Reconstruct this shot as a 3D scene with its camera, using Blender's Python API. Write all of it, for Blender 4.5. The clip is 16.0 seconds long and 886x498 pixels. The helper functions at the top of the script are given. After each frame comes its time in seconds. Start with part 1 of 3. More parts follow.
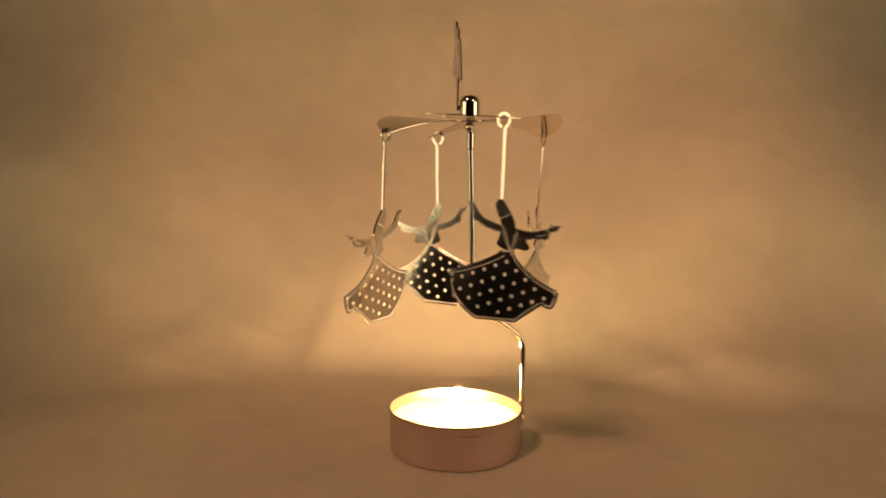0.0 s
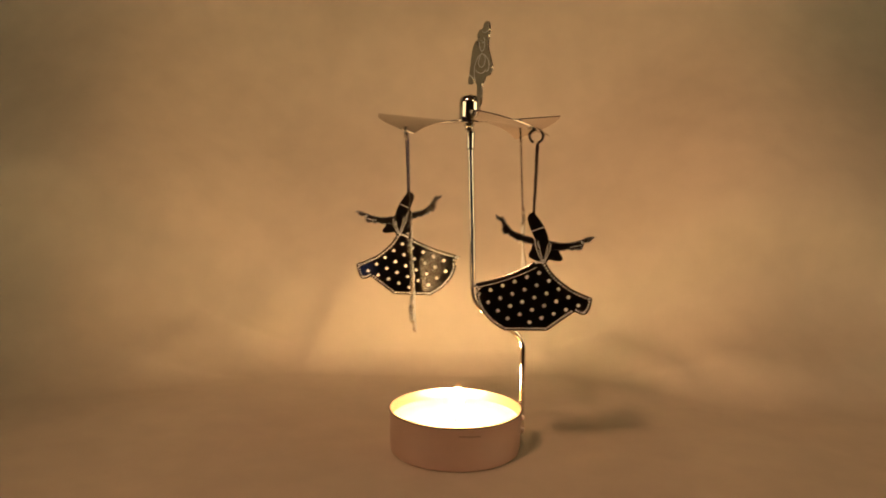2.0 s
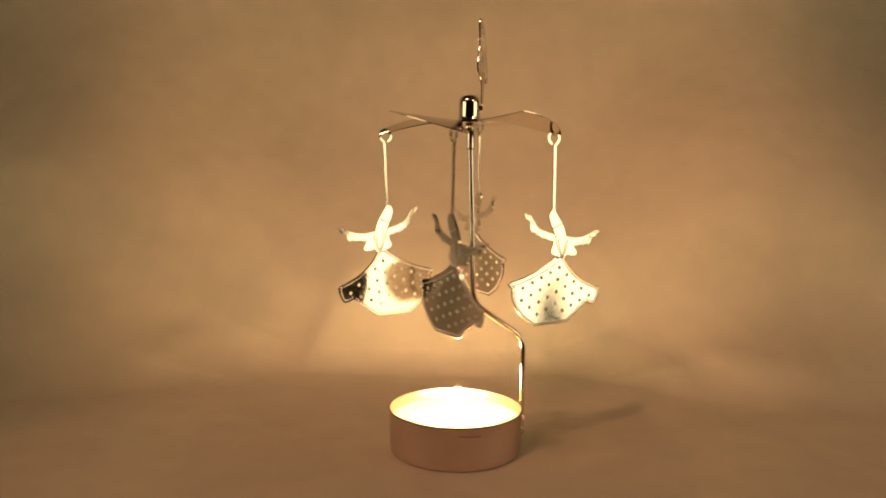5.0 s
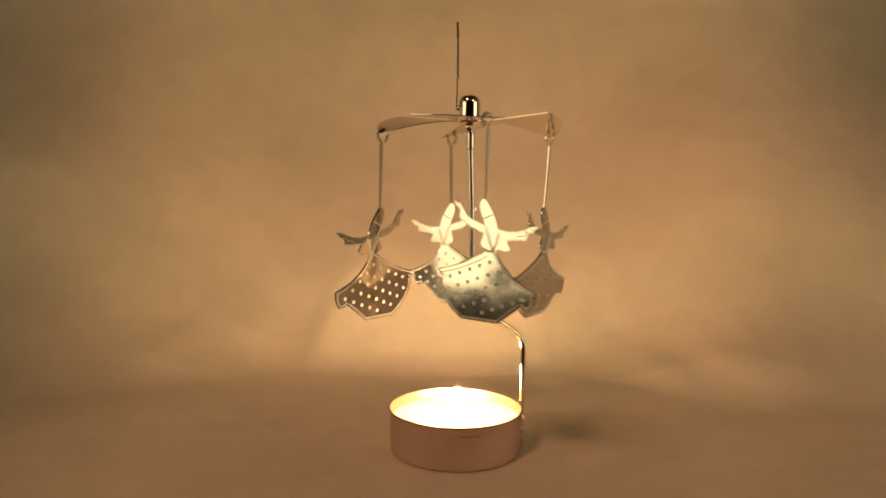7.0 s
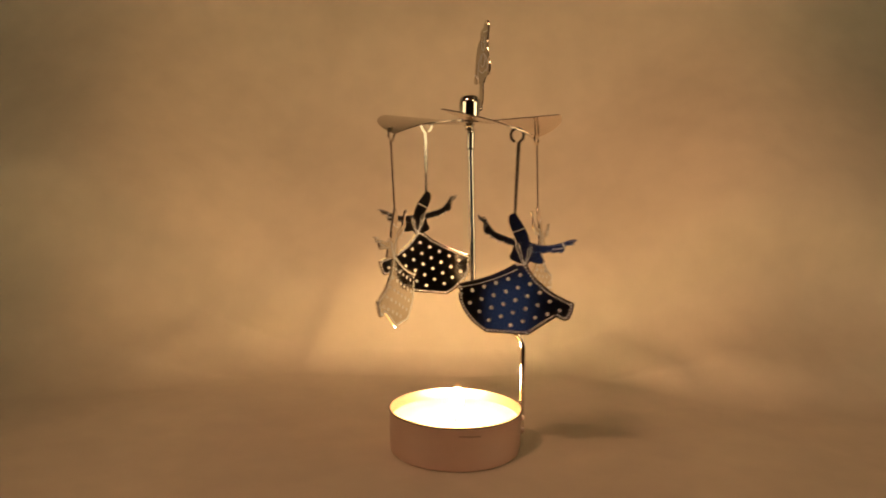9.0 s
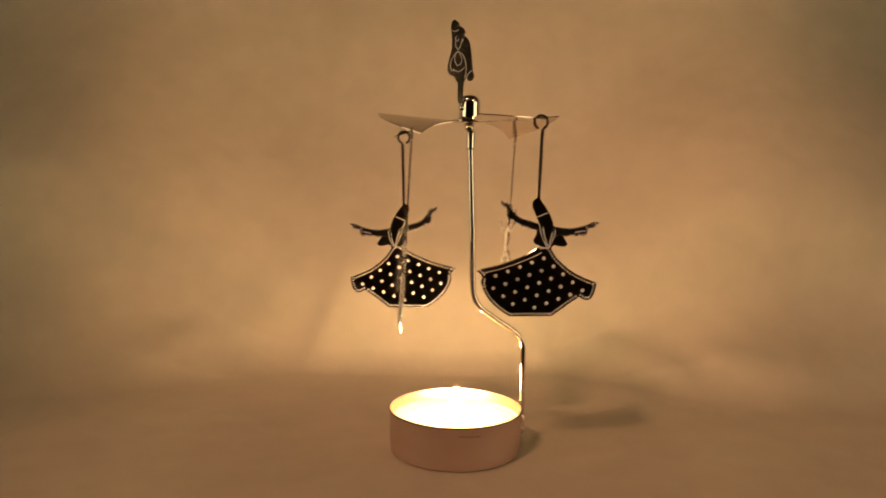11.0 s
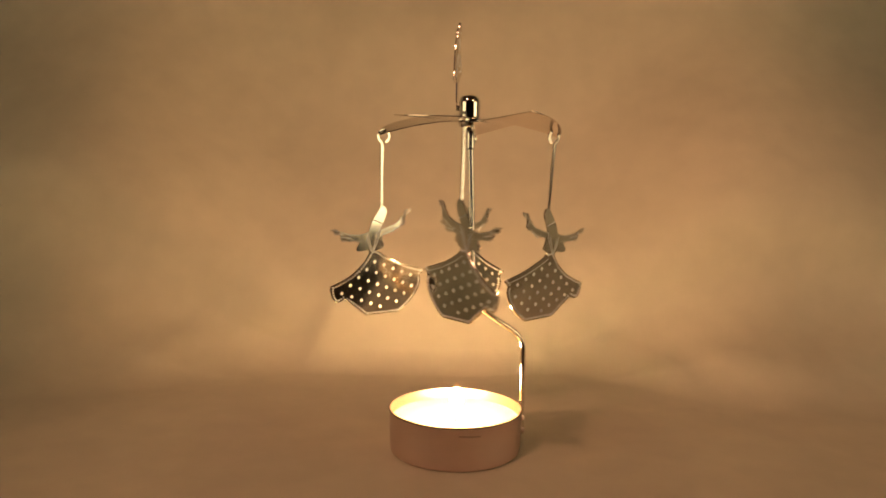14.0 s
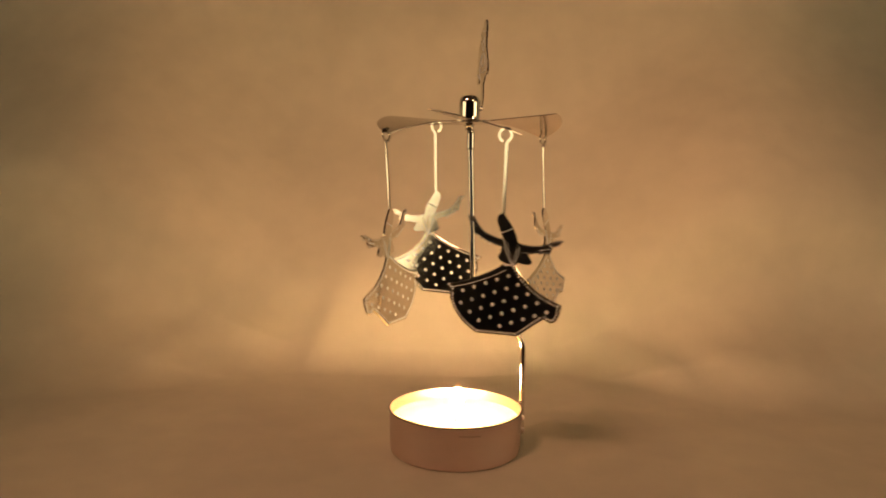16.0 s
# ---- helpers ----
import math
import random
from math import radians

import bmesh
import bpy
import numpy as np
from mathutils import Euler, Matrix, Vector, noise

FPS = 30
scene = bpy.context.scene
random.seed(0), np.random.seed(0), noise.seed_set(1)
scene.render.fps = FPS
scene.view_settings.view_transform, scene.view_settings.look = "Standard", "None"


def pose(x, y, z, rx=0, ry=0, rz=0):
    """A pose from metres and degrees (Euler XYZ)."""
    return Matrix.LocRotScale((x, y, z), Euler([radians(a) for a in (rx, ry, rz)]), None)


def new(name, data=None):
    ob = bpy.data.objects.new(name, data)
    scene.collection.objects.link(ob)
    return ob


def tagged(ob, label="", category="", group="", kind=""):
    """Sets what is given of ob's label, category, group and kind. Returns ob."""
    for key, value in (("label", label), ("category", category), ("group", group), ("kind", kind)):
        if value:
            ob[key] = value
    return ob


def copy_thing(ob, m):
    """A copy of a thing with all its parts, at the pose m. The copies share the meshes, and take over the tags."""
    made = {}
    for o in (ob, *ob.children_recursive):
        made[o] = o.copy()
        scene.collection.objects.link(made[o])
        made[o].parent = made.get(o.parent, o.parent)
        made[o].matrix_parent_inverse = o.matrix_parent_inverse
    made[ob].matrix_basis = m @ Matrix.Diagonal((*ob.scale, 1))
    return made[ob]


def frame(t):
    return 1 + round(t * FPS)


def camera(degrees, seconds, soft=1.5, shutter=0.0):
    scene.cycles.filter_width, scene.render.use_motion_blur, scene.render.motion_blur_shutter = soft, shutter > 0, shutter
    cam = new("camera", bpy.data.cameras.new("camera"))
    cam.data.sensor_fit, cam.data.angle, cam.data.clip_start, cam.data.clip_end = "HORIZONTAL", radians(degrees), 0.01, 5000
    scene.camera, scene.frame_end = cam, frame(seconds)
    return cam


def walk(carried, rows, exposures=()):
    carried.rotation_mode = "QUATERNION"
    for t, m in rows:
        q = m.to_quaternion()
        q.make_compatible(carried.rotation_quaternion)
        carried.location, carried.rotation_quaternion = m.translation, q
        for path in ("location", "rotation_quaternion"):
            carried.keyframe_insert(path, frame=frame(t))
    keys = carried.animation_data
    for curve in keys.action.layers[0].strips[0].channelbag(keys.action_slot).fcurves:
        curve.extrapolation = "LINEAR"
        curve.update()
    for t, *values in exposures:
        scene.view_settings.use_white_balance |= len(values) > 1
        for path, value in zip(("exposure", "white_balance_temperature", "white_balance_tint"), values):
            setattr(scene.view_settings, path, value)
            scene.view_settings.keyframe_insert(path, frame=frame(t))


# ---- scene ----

SECONDS = 16.0
MM = 0.001

# ---- camera: stands still in front of the table ----
cam = camera(58.0, SECONDS, soft=1.8, shutter=0.5)
EYE = pose(-0.0043, -0.2820, 0.1049, 90 - 6.36, -0.8, 0)
walk(cam, [(0.0, EYE), (SECONDS, EYE)], [(0.0, 0.0), (SECONDS, 0.0)])

# ---- light ----
FLAME_STRENGTH = 800.0
FLAME_COLOUR = (1.0, 0.60, 0.25)
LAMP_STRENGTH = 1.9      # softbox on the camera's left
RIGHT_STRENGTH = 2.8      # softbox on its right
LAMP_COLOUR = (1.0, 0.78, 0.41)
BULB_STRENGTH = 73.0      # spot lamp on the left, low on the sheet
BULB_COLOUR = (1.0, 0.47, 0.245)
BULB_RIGHT_STRENGTH = 65.0      # spot lamp on the right, higher up
BULB_RIGHT_COLOUR = (1.0, 0.535, 0.235)
# dim blue, reaching the room only through the opening added in wall_south
world = bpy.data.worlds.new("dusk")
world.use_nodes = True
scene.world = world
sky = world.node_tree.nodes["Background"]
sky.inputs[0].default_value = (0.19, 0.27, 0.58, 1)
sky.inputs[1].default_value = 0.10

# the carousel
AXIS = (0.0047, 0.0)        # where the rotor's needle stands
SPIN = 101.17               # degrees a second, anticlockwise from above
START = 22.96               # azimuth of the first pendant at the start, 0 = towards the camera
DISH_X = 1.5 * MM           # the dish's centre
HOOK_R = 29.8 * MM
HOOK_Z = (117.6 * MM, 112.9 * MM, 113.0 * MM, 113.2 * MM)
FACE = -49.0                # how far a pendant's face is turned from its azimuth
HANG = ((0.0, -1.6), (-3.0, 0.0), (0.0, 0.0), (3.0, 3.0))   # tilt and extra turn of each pendant
ORNAMENT = -98.0            # azimuth of the top ornament from the first pendant


# ---- helpers for building ----
def part(name, bm, material, parent=None, label="", smooth=True):
    mesh = bpy.data.meshes.new(name)
    bmesh.ops.recalc_face_normals(bm, faces=bm.faces[:])
    bm.to_mesh(mesh)
    bm.free()
    mats = material if isinstance(material, (list, tuple)) else [material]
    for m in mats:
        mesh.materials.append(m)
    for p in mesh.polygons:
        p.use_smooth = smooth
    if smooth:
        mesh.set_sharp_from_angle(angle=radians(38))
    ob = new(name, mesh)
    ob.parent = parent
    if label:
        ob["label"] = label
    return ob


def empty(name, m=None):
    ob = new(name)
    ob.empty_display_size = 0.01
    if m is not None:
        ob.matrix_basis = m
    return ob


def add_box(bm, x0, x1, y0, y1, z0, z1, bevel=0.0, mat=0):
    out = bmesh.ops.create_cube(bm, size=1)
    vs = out["verts"]
    for v in vs:
        v.co = Vector(((x0 + x1) / 2 + v.co.x * (x1 - x0), (y0 + y1) / 2 + v.co.y * (y1 - y0), (z0 + z1) / 2 + v.co.z * (z1 - z0)))
    fs = list({f for v in vs for f in v.link_faces})
    for f in fs:
        f.material_index = mat
    if bevel:
        es = list({e for v in vs for e in v.link_edges})
        bmesh.ops.bevel(bm, geom=es, offset=bevel, segments=2, affect="EDGES", profile=0.5)
    return bm


def lathe(bm, profile, n=64, centre=(0, 0), mat=0, close=False):
    """Turns (radius, height) pairs about the upright."""
    rings = []
    for r, z in profile:
        if r < 1e-7:
            rings.append([bm.verts.new((centre[0], centre[1], z))])
        else:
            rings.append([bm.verts.new((centre[0] + r * math.cos(2 * math.pi * i / n), centre[1] + r * math.sin(2 * math.pi * i / n), z)) for i in range(n)])
    pairs = list(zip(rings, rings[1:]))
    if close:
        pairs.append((rings[-1], rings[0]))
    for a, b in pairs:
        for i in range(n):
            j = (i + 1) % n
            if len(a) == 1 and len(b) == 1:
                continue
            if len(a) == 1:
                f = bm.faces.new((a[0], b[i], b[j]))
            elif len(b) == 1:
                f = bm.faces.new((a[i], a[j], b[0]))
            else:
                f = bm.faces.new((a[i], a[j], b[j], b[i]))
            f.material_index = mat
    return bm


def tube(bm, points, radius, n=12, mat=0, closed=False):
    """A round wire along points."""
    pts = [Vector(p) for p in points]
    rings, up = [], None
    for i, p in enumerate(pts):
        if closed:
            d = (pts[(i + 1) % len(pts)] - pts[i - 1]).normalized()
        else:
            d = (pts[min(i + 1, len(pts) - 1)] - pts[max(i - 1, 0)]).normalized()
        if up is None:
            up = d.orthogonal().normalized()
        up = (up - d * up.dot(d)).normalized()
        side = d.cross(up)
        rings.append([bm.verts.new(p + radius * (math.cos(2 * math.pi * k / n) * up + math.sin(2 * math.pi * k / n) * side)) for k in range(n)])
    todo = list(zip(rings, rings[1:]))
    if closed:
        todo.append((rings[-1], rings[0]))
    for a, b in todo:
        for k in range(n):
            bm.faces.new((a[k], a[(k + 1) % n], b[(k + 1) % n], b[k])).material_index = mat
    if not closed:
        bm.faces.new(rings[0]).material_index = mat
        bm.faces.new(rings[-1]).material_index = mat
    return bm


def rounded(points, radius, steps=6):
    """A path whose corners are rounded."""
    pts = [Vector(p) for p in points]
    out = [pts[0]]
    for a, b, c in zip(pts, pts[1:], pts[2:]):
        r = min(radius, (a - b).length * 0.45, (c - b).length * 0.45)
        p, q = b + (a - b).normalized() * r, b + (c - b).normalized() * r
        for i in range(steps + 1):
            t = i / steps
            out.append((1 - t) ** 2 * p + 2 * t * (1 - t) * b + t * t * q)
    out.append(pts[-1])
    return out


def smooth_loop(points, per=4):
    """A closed Catmull-Rom outline through 2D points; a third value 1 keeps a corner sharp."""
    n, out = len(points), []
    for i in range(n):
        p0, p1, p2, p3 = (points[(i + k) % n] for k in (-1, 0, 1, 2))
        a, b, c, d = (Vector(p[:2]) for p in (p0, p1, p2, p3))
        m1 = Vector((0, 0)) if len(p1) > 2 else (c - a) * 0.5
        m2 = Vector((0, 0)) if len(p2) > 2 else (d - b) * 0.5
        if len(p1) > 2 and len(p2) > 2:
            out.append(b)
            continue
        for k in range(per):
            t = k / per
            out.append((2 * t ** 3 - 3 * t * t + 1) * b + (t ** 3 - 2 * t * t + t) * m1 + (-2 * t ** 3 + 3 * t * t) * c + (t ** 3 - t * t) * m2)
    return out


def curve(points, per=4):
    """An open Catmull-Rom line through 2D points."""
    pts = [Vector(p) for p in points]
    out = []
    for i in range(len(pts) - 1):
        b, c = pts[i], pts[i + 1]
        a, d = pts[max(i - 1, 0)], pts[min(i + 2, len(pts) - 1)]
        for k in range(per):
            t = k / per
            out.append((2 * t ** 3 - 3 * t * t + 1) * b + (t ** 3 - 2 * t * t + t) * (c - a) * 0.5 + (-2 * t ** 3 + 3 * t * t) * c + (t ** 3 - t * t) * (d - b) * 0.5)
    out.append(pts[-1])
    return out


def plate(bm, outline, thick, mat=0, edge=None, bow=None, y0=0.0):
    """A thin plate in the x-z plane, bevelled at the rim. bow(x, z) shifts it in y."""
    area = sum(a.x * b.y - b.x * a.y for a, b in zip(outline, outline[1:] + outline[:1]))
    pts = outline if area > 0 else outline[::-1]
    h = thick / 2
    off = (lambda x, z: y0) if bow is None else (lambda x, z: y0 + bow(x, z))
    front = [bm.verts.new((p.x, off(p.x, p.y) - h, p.y)) for p in pts]
    back = [bm.verts.new((p.x, off(p.x, p.y) + h, p.y)) for p in pts]
    ff = bm.faces.new(front)
    fb = bm.faces.new(back[::-1])
    faces = [ff, fb]
    for i in range(len(pts)):
        j = (i + 1) % len(pts)
        f = bm.faces.new((front[i], back[i], back[j], front[j]))
        f.material_index = mat if edge is None else edge
    for f in faces:
        f.material_index = mat
    bmesh.ops.triangulate(bm, faces=faces)


def dome(bm, x, y, z, r, h, side, mat=0, n=8):
    """A low round boss on a plate's face; side -1: front, 1: back."""
    rings = []
    for k, (rr, hh) in enumerate(((1.0, -0.15), (0.86, 0.5), (0.5, 0.87))):
        rings.append([bm.verts.new((x + r * rr * math.cos(2 * math.pi * i / n), y + side * h * hh, z + r * rr * math.sin(2 * math.pi * i / n))) for i in range(n)])
    top = bm.verts.new((x, y + side * h, z))
    for a, b in zip(rings, rings[1:]):
        for i in range(n):
            bm.faces.new((a[i], a[(i + 1) % n], b[(i + 1) % n], b[i])).material_index = mat
    for i in range(n):
        bm.faces.new((rings[-1][i], rings[-1][(i + 1) % n], top)).material_index = mat


def inside(p, poly):
    hit = False
    for a, b in zip(poly, poly[1:] + poly[:1]):
        if (a.y > p.y) != (b.y > p.y) and p.x < (b.x - a.x) * (p.y - a.y) / (b.y - a.y) + a.x:
            hit = not hit
    return hit


def rim_distance(p, poly):
    best = 1e9
    for a, b in zip(poly, poly[1:] + poly[:1]):
        d = b - a
        t = max(0, min(1, (p - a).dot(d) / max(d.dot(d), 1e-12)))
        best = min(best, (p - a - t * d).length)
    return best


def along(poly, step):
    """Points at even steps along a closed outline, with the inward normal."""
    out, carry = [], 0.0
    area = sum(a.x * b.y - b.x * a.y for a, b in zip(poly, poly[1:] + poly[:1]))
    s = 1 if area > 0 else -1
    for a, b in zip(poly, poly[1:] + poly[:1]):
        d = b - a
        if d.length < 1e-9:
            continue
        u = d.normalized()
        while carry < d.length:
            out.append((a + u * carry, Vector((-u.y, u.x)) * s))
            carry += step
        carry -= d.length
    return out


# ---- materials ----
def material(name, colour, rough=0.5, metal=0.0, grain=0.0, scale=50.0, bump=0.0, bump_scale=200.0, rough_var=0.0, big=3.0, stretch=(1, 1, 1)):
    """Base colour varied at two scales, roughness varied, fine relief."""
    m = bpy.data.materials.new(name)
    m.use_nodes = True
    nt = m.node_tree
    nodes, links = nt.nodes, nt.links
    b = nodes["Principled BSDF"]
    b.inputs["Roughness"].default_value = rough
    b.inputs["Metallic"].default_value = metal
    tc = nodes.new("ShaderNodeTexCoord")
    mp = nodes.new("ShaderNodeMapping")
    mp.inputs["Scale"].default_value = stretch
    links.new(tc.outputs["Object"], mp.inputs["Vector"])
    fine = nodes.new("ShaderNodeTexNoise")
    fine.inputs["Scale"].default_value = scale
    fine.inputs["Detail"].default_value = 6
    coarse = nodes.new("ShaderNodeTexNoise")
    coarse.inputs["Scale"].default_value = big
    coarse.inputs["Detail"].default_value = 3
    for n in (fine, coarse):
        links.new(mp.outputs["Vector"], n.inputs["Vector"])
    mix = nodes.new("ShaderNodeMath")
    mix.operation = "MULTIPLY_ADD"
    mix.inputs[1].default_value = 0.5
    half = nodes.new("ShaderNodeMath")
    half.operation = "MULTIPLY"
    half.inputs[1].default_value = 0.5
    links.new(coarse.outputs["Fac"], half.inputs[0])
    links.new(fine.outputs["Fac"], mix.inputs[0])
    links.new(half.outputs[0], mix.inputs[2])
    ramp = nodes.new("ShaderNodeValToRGB")
    lo = [max(0, c * (1 - grain)) for c in colour]
    hi = [min(1, c * (1 + grain)) for c in colour]
    ramp.color_ramp.elements[0].position, ramp.color_ramp.elements[1].position = 0.3, 0.7
    ramp.color_ramp.elements[0].color, ramp.color_ramp.elements[1].color = (*lo, 1), (*hi, 1)
    links.new(mix.outputs[0], ramp.inputs[0])
    links.new(ramp.outputs[0], b.inputs["Base Color"])
    if rough_var:
        rr = nodes.new("ShaderNodeMapRange")
        rr.inputs["From Min"].default_value, rr.inputs["From Max"].default_value = 0.3, 0.7
        rr.inputs["To Min"].default_value, rr.inputs["To Max"].default_value = max(0.02, rough - rough_var), rough + rough_var
        links.new(mix.outputs[0], rr.inputs["Value"])
        links.new(rr.outputs[0], b.inputs["Roughness"])
    if bump:
        bn = nodes.new("ShaderNodeTexNoise")
        bn.inputs["Scale"].default_value = bump_scale
        bn.inputs["Detail"].default_value = 4
        links.new(mp.outputs["Vector"], bn.inputs["Vector"])
        bp = nodes.new("ShaderNodeBump")
        bp.inputs["Strength"].default_value = 1.0
        bp.inputs["Distance"].default_value = bump
        links.new(bn.outputs["Fac"], bp.inputs["Height"])
        links.new(bp.outputs["Normal"], b.inputs["Normal"])
    return m


def glow(name, colour, strength):
    m = bpy.data.materials.new(name)
    m.use_nodes = True
    b = m.node_tree.nodes["Principled BSDF"]
    b.inputs["Base Color"].default_value = (*colour, 1)
    b.inputs["Emission Color"].default_value = (*colour, 1)
    b.inputs["Emission Strength"].default_value = strength
    return m


PAPER = material("cream paper", (0.78, 0.715, 0.61), 0.75, grain=0.085, scale=60, big=17, bump=0.00025, bump_scale=14, rough_var=0.08)
POLISHED = material("polished nickel", (0.80, 0.77, 0.72), 0.10, 1.0, grain=0.06, scale=900, big=120, bump=0.00001, bump_scale=160, rough_var=0.04)
FROSTED = material("frosted nickel", (0.90, 0.92, 0.97), 0.5, 0.15, grain=0.08, scale=900, big=200, rough_var=0.1)
CHROME = material("chrome", (0.78, 0.74, 0.70), 0.06, 1.0, grain=0.04, scale=600, big=100, rough_var=0.03)
ETCHED = material("etched line", (0.30, 0.27, 0.24), 0.5, 1.0, grain=0.1, scale=900, big=200)
BLADE = material("thin rotor sheet", (0.58, 0.50, 0.44), 0.14, 1.0, grain=0.06, scale=500, big=90, bump=0.00001, bump_scale=120, rough_var=0.05)
TIN = material("satin tin", (0.75, 0.60, 0.56), 0.31, 1.0, grain=0.05, scale=120, big=40, rough_var=0.03)
WAX = material("candle wax", (0.82, 0.66, 0.38), 0.35, grain=0.03, scale=200, big=60, bump=0.0001, bump_scale=90)
WICK = material("burnt wick", (0.05, 0.04, 0.035), 0.9, grain=0.3, scale=900, big=200)


def flame_material():
    """Dim at the foot, brightest in the upper half, thin and orange at the tip."""
    m = glow("flame", FLAME_COLOUR, FLAME_STRENGTH)
    nodes, links = m.node_tree.nodes, m.node_tree.links
    b = nodes["Principled BSDF"]
    b.inputs["Base Color"].default_value = (0, 0, 0, 1)
    b.inputs["Specular IOR Level"].default_value = 0.0
    tc = nodes.new("ShaderNodeTexCoord")
    sep = nodes.new("ShaderNodeSeparateXYZ")
    links.new(tc.outputs["Object"], sep.inputs[0])
    up = nodes.new("ShaderNodeMapRange")
    up.inputs["From Max"].default_value = FLAME_HEIGHT
    links.new(sep.outputs["Z"], up.inputs["Value"])

    def ramp(stops):
        r = nodes.new("ShaderNodeValToRGB")
        while len(r.color_ramp.elements) < len(stops):
            r.color_ramp.elements.new(0.5)
        for e, (p, c) in zip(r.color_ramp.elements, stops):
            e.position, e.color = p, (*c, 1)
        links.new(up.outputs[0], r.inputs[0])
        return r.outputs[0]

    power = nodes.new("ShaderNodeMath")
    power.operation = "MULTIPLY"
    power.inputs[1].default_value = FLAME_STRENGTH
    links.new(ramp([(0.0, (0.25,) * 3), (0.3, (0.75,) * 3), (0.45, (1.0,) * 3), (0.72, (1.0,) * 3), (0.79, (0.004,) * 3), (1.0, (0.0012,) * 3)]), power.inputs[0])
    links.new(power.outputs[0], b.inputs["Emission Strength"])
    links.new(ramp([(0.0, FLAME_COLOUR), (0.75, FLAME_COLOUR), (1.0, (1.0, 0.42, 0.08))]), b.inputs["Emission Color"])
    links.new(ramp([(0.0, (1.0,) * 3), (0.70, (1.0,) * 3), (0.80, (0.25,) * 3), (1.0, (0.01,) * 3)]), b.inputs["Alpha"])
    return m


FLAME_HEIGHT = 12.4 * MM
FLAME = flame_material()
BULB = glow("bulb", BULB_COLOUR, BULB_STRENGTH)
BULB_RIGHT = glow("second bulb", BULB_RIGHT_COLOUR, BULB_RIGHT_STRENGTH)
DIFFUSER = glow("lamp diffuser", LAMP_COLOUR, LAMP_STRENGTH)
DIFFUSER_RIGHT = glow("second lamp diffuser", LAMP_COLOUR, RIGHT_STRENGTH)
BLACK = material("black cloth", (0.03, 0.03, 0.035), 0.8, grain=0.2, scale=200, big=10)
DARKPAINT = material("dark wall paint", (0.22, 0.17, 0.16), 0.85, grain=0.15, scale=30, big=1.5)
OAK = material("oak", (0.26, 0.16, 0.09), 0.5, grain=0.25, scale=40, big=6, stretch=(0.2, 2, 2))
STEEL = material("black steel", (0.05, 0.05, 0.05), 0.4, 0.6, grain=0.1, scale=100)

# ---- the room: table top is height 0 ----
FLOOR_Z = -0.74


def slab(name, x0, x1, y0, y1, z0, z1, m, label):
    ob = part(name, add_box(bmesh.new(), x0, x1, y0, y1, z0, z1), m, smooth=False)
    return tagged(ob, label, "wall", kind="structure")


tagged(slab("floor", -1.9, 1.9, -2.3, 1.3, FLOOR_Z - 0.1, FLOOR_Z, OAK, "dark oak floor of the dim room"), category="floor")
tagged(slab("ceiling", -1.9, 1.9, -2.3, 1.3, 1.7, 1.8, DARKPAINT, "dark ceiling of the dim room"), category="ceiling")
slab("wall_north", -1.9, 1.9, 1.2, 1.3, FLOOR_Z, 1.7, DARKPAINT, "dark painted wall behind the paper backdrop")
slab("wall_west", -1.9, -1.8, -2.2, 1.2, FLOOR_Z, 1.7, DARKPAINT, "dark painted side wall of the dim room")
slab("wall_east", 1.8, 1.9, -2.2, 1.2, FLOOR_Z, 1.7, DARKPAINT, "dark painted side wall of the dim room")


# unseen low opening, added so that the metal mirrors some blue
def wall_with_added_opening():
    bm = bmesh.new()
    x0, x1, z0, z1 = -1.32, -0.80, FLOOR_Z + 0.08, 0.25
    add_box(bm, -1.9, x0, -2.3, -2.2, FLOOR_Z, 1.7)
    add_box(bm, x1, 1.9, -2.3, -2.2, FLOOR_Z, 1.7)
    add_box(bm, x0, x1, -2.3, -2.2, FLOOR_Z, z0)
    add_box(bm, x0, x1, -2.3, -2.2, z1, 1.7)
    tagged(part("wall_south", bm, DARKPAINT, smooth=False), "dark painted wall with an added, unseen low opening onto blue", "wall", kind="structure")


wall_with_added_opening()


# ---- table and paper sweep ----
def table():
    t = empty("table", pose(0, 0.15, FLOOR_Z))
    part("tabletop", add_box(bmesh.new(), -0.64, 0.64, -0.225, 0.42, 0.705, 0.738, 0.003), OAK, t)
    for sx in (-0.58, 0.58):
        for sy in (-0.18, 0.37):
            part("leg", add_box(bmesh.new(), sx - 0.03, sx + 0.03, sy - 0.03, sy + 0.03, 0, 0.705, 0.003), OAK, t)
    tagged(t, "oak table under a cream paper backdrop", "table")


table()

FOLD_Y, FOLD_LEAN = 0.1045, 86.0      # where floor and back of the sheet would meet, and how steeply the back rises


def ease(a, b, v):
    v = np.clip((v - a) / (b - a), 0, 1)
    return v * v * (3 - 2 * v)


# above the foot the sheet slopes away from the candle, then stands up again
SLUMP_AT = np.linspace(0, 0.7, 701)
SLUMP = np.cumsum(0.95 * (ease(0.022, 0.060, SLUMP_AT) - 0.78 * ease(0.09, 0.16, SLUMP_AT))) * 0.001


def soft_step(v, w):
    """max(0, v) with its corner rounded over w."""
    return 0.5 * (v + math.sqrt(v * v + w * w)) if v > -6 * w else 0.0


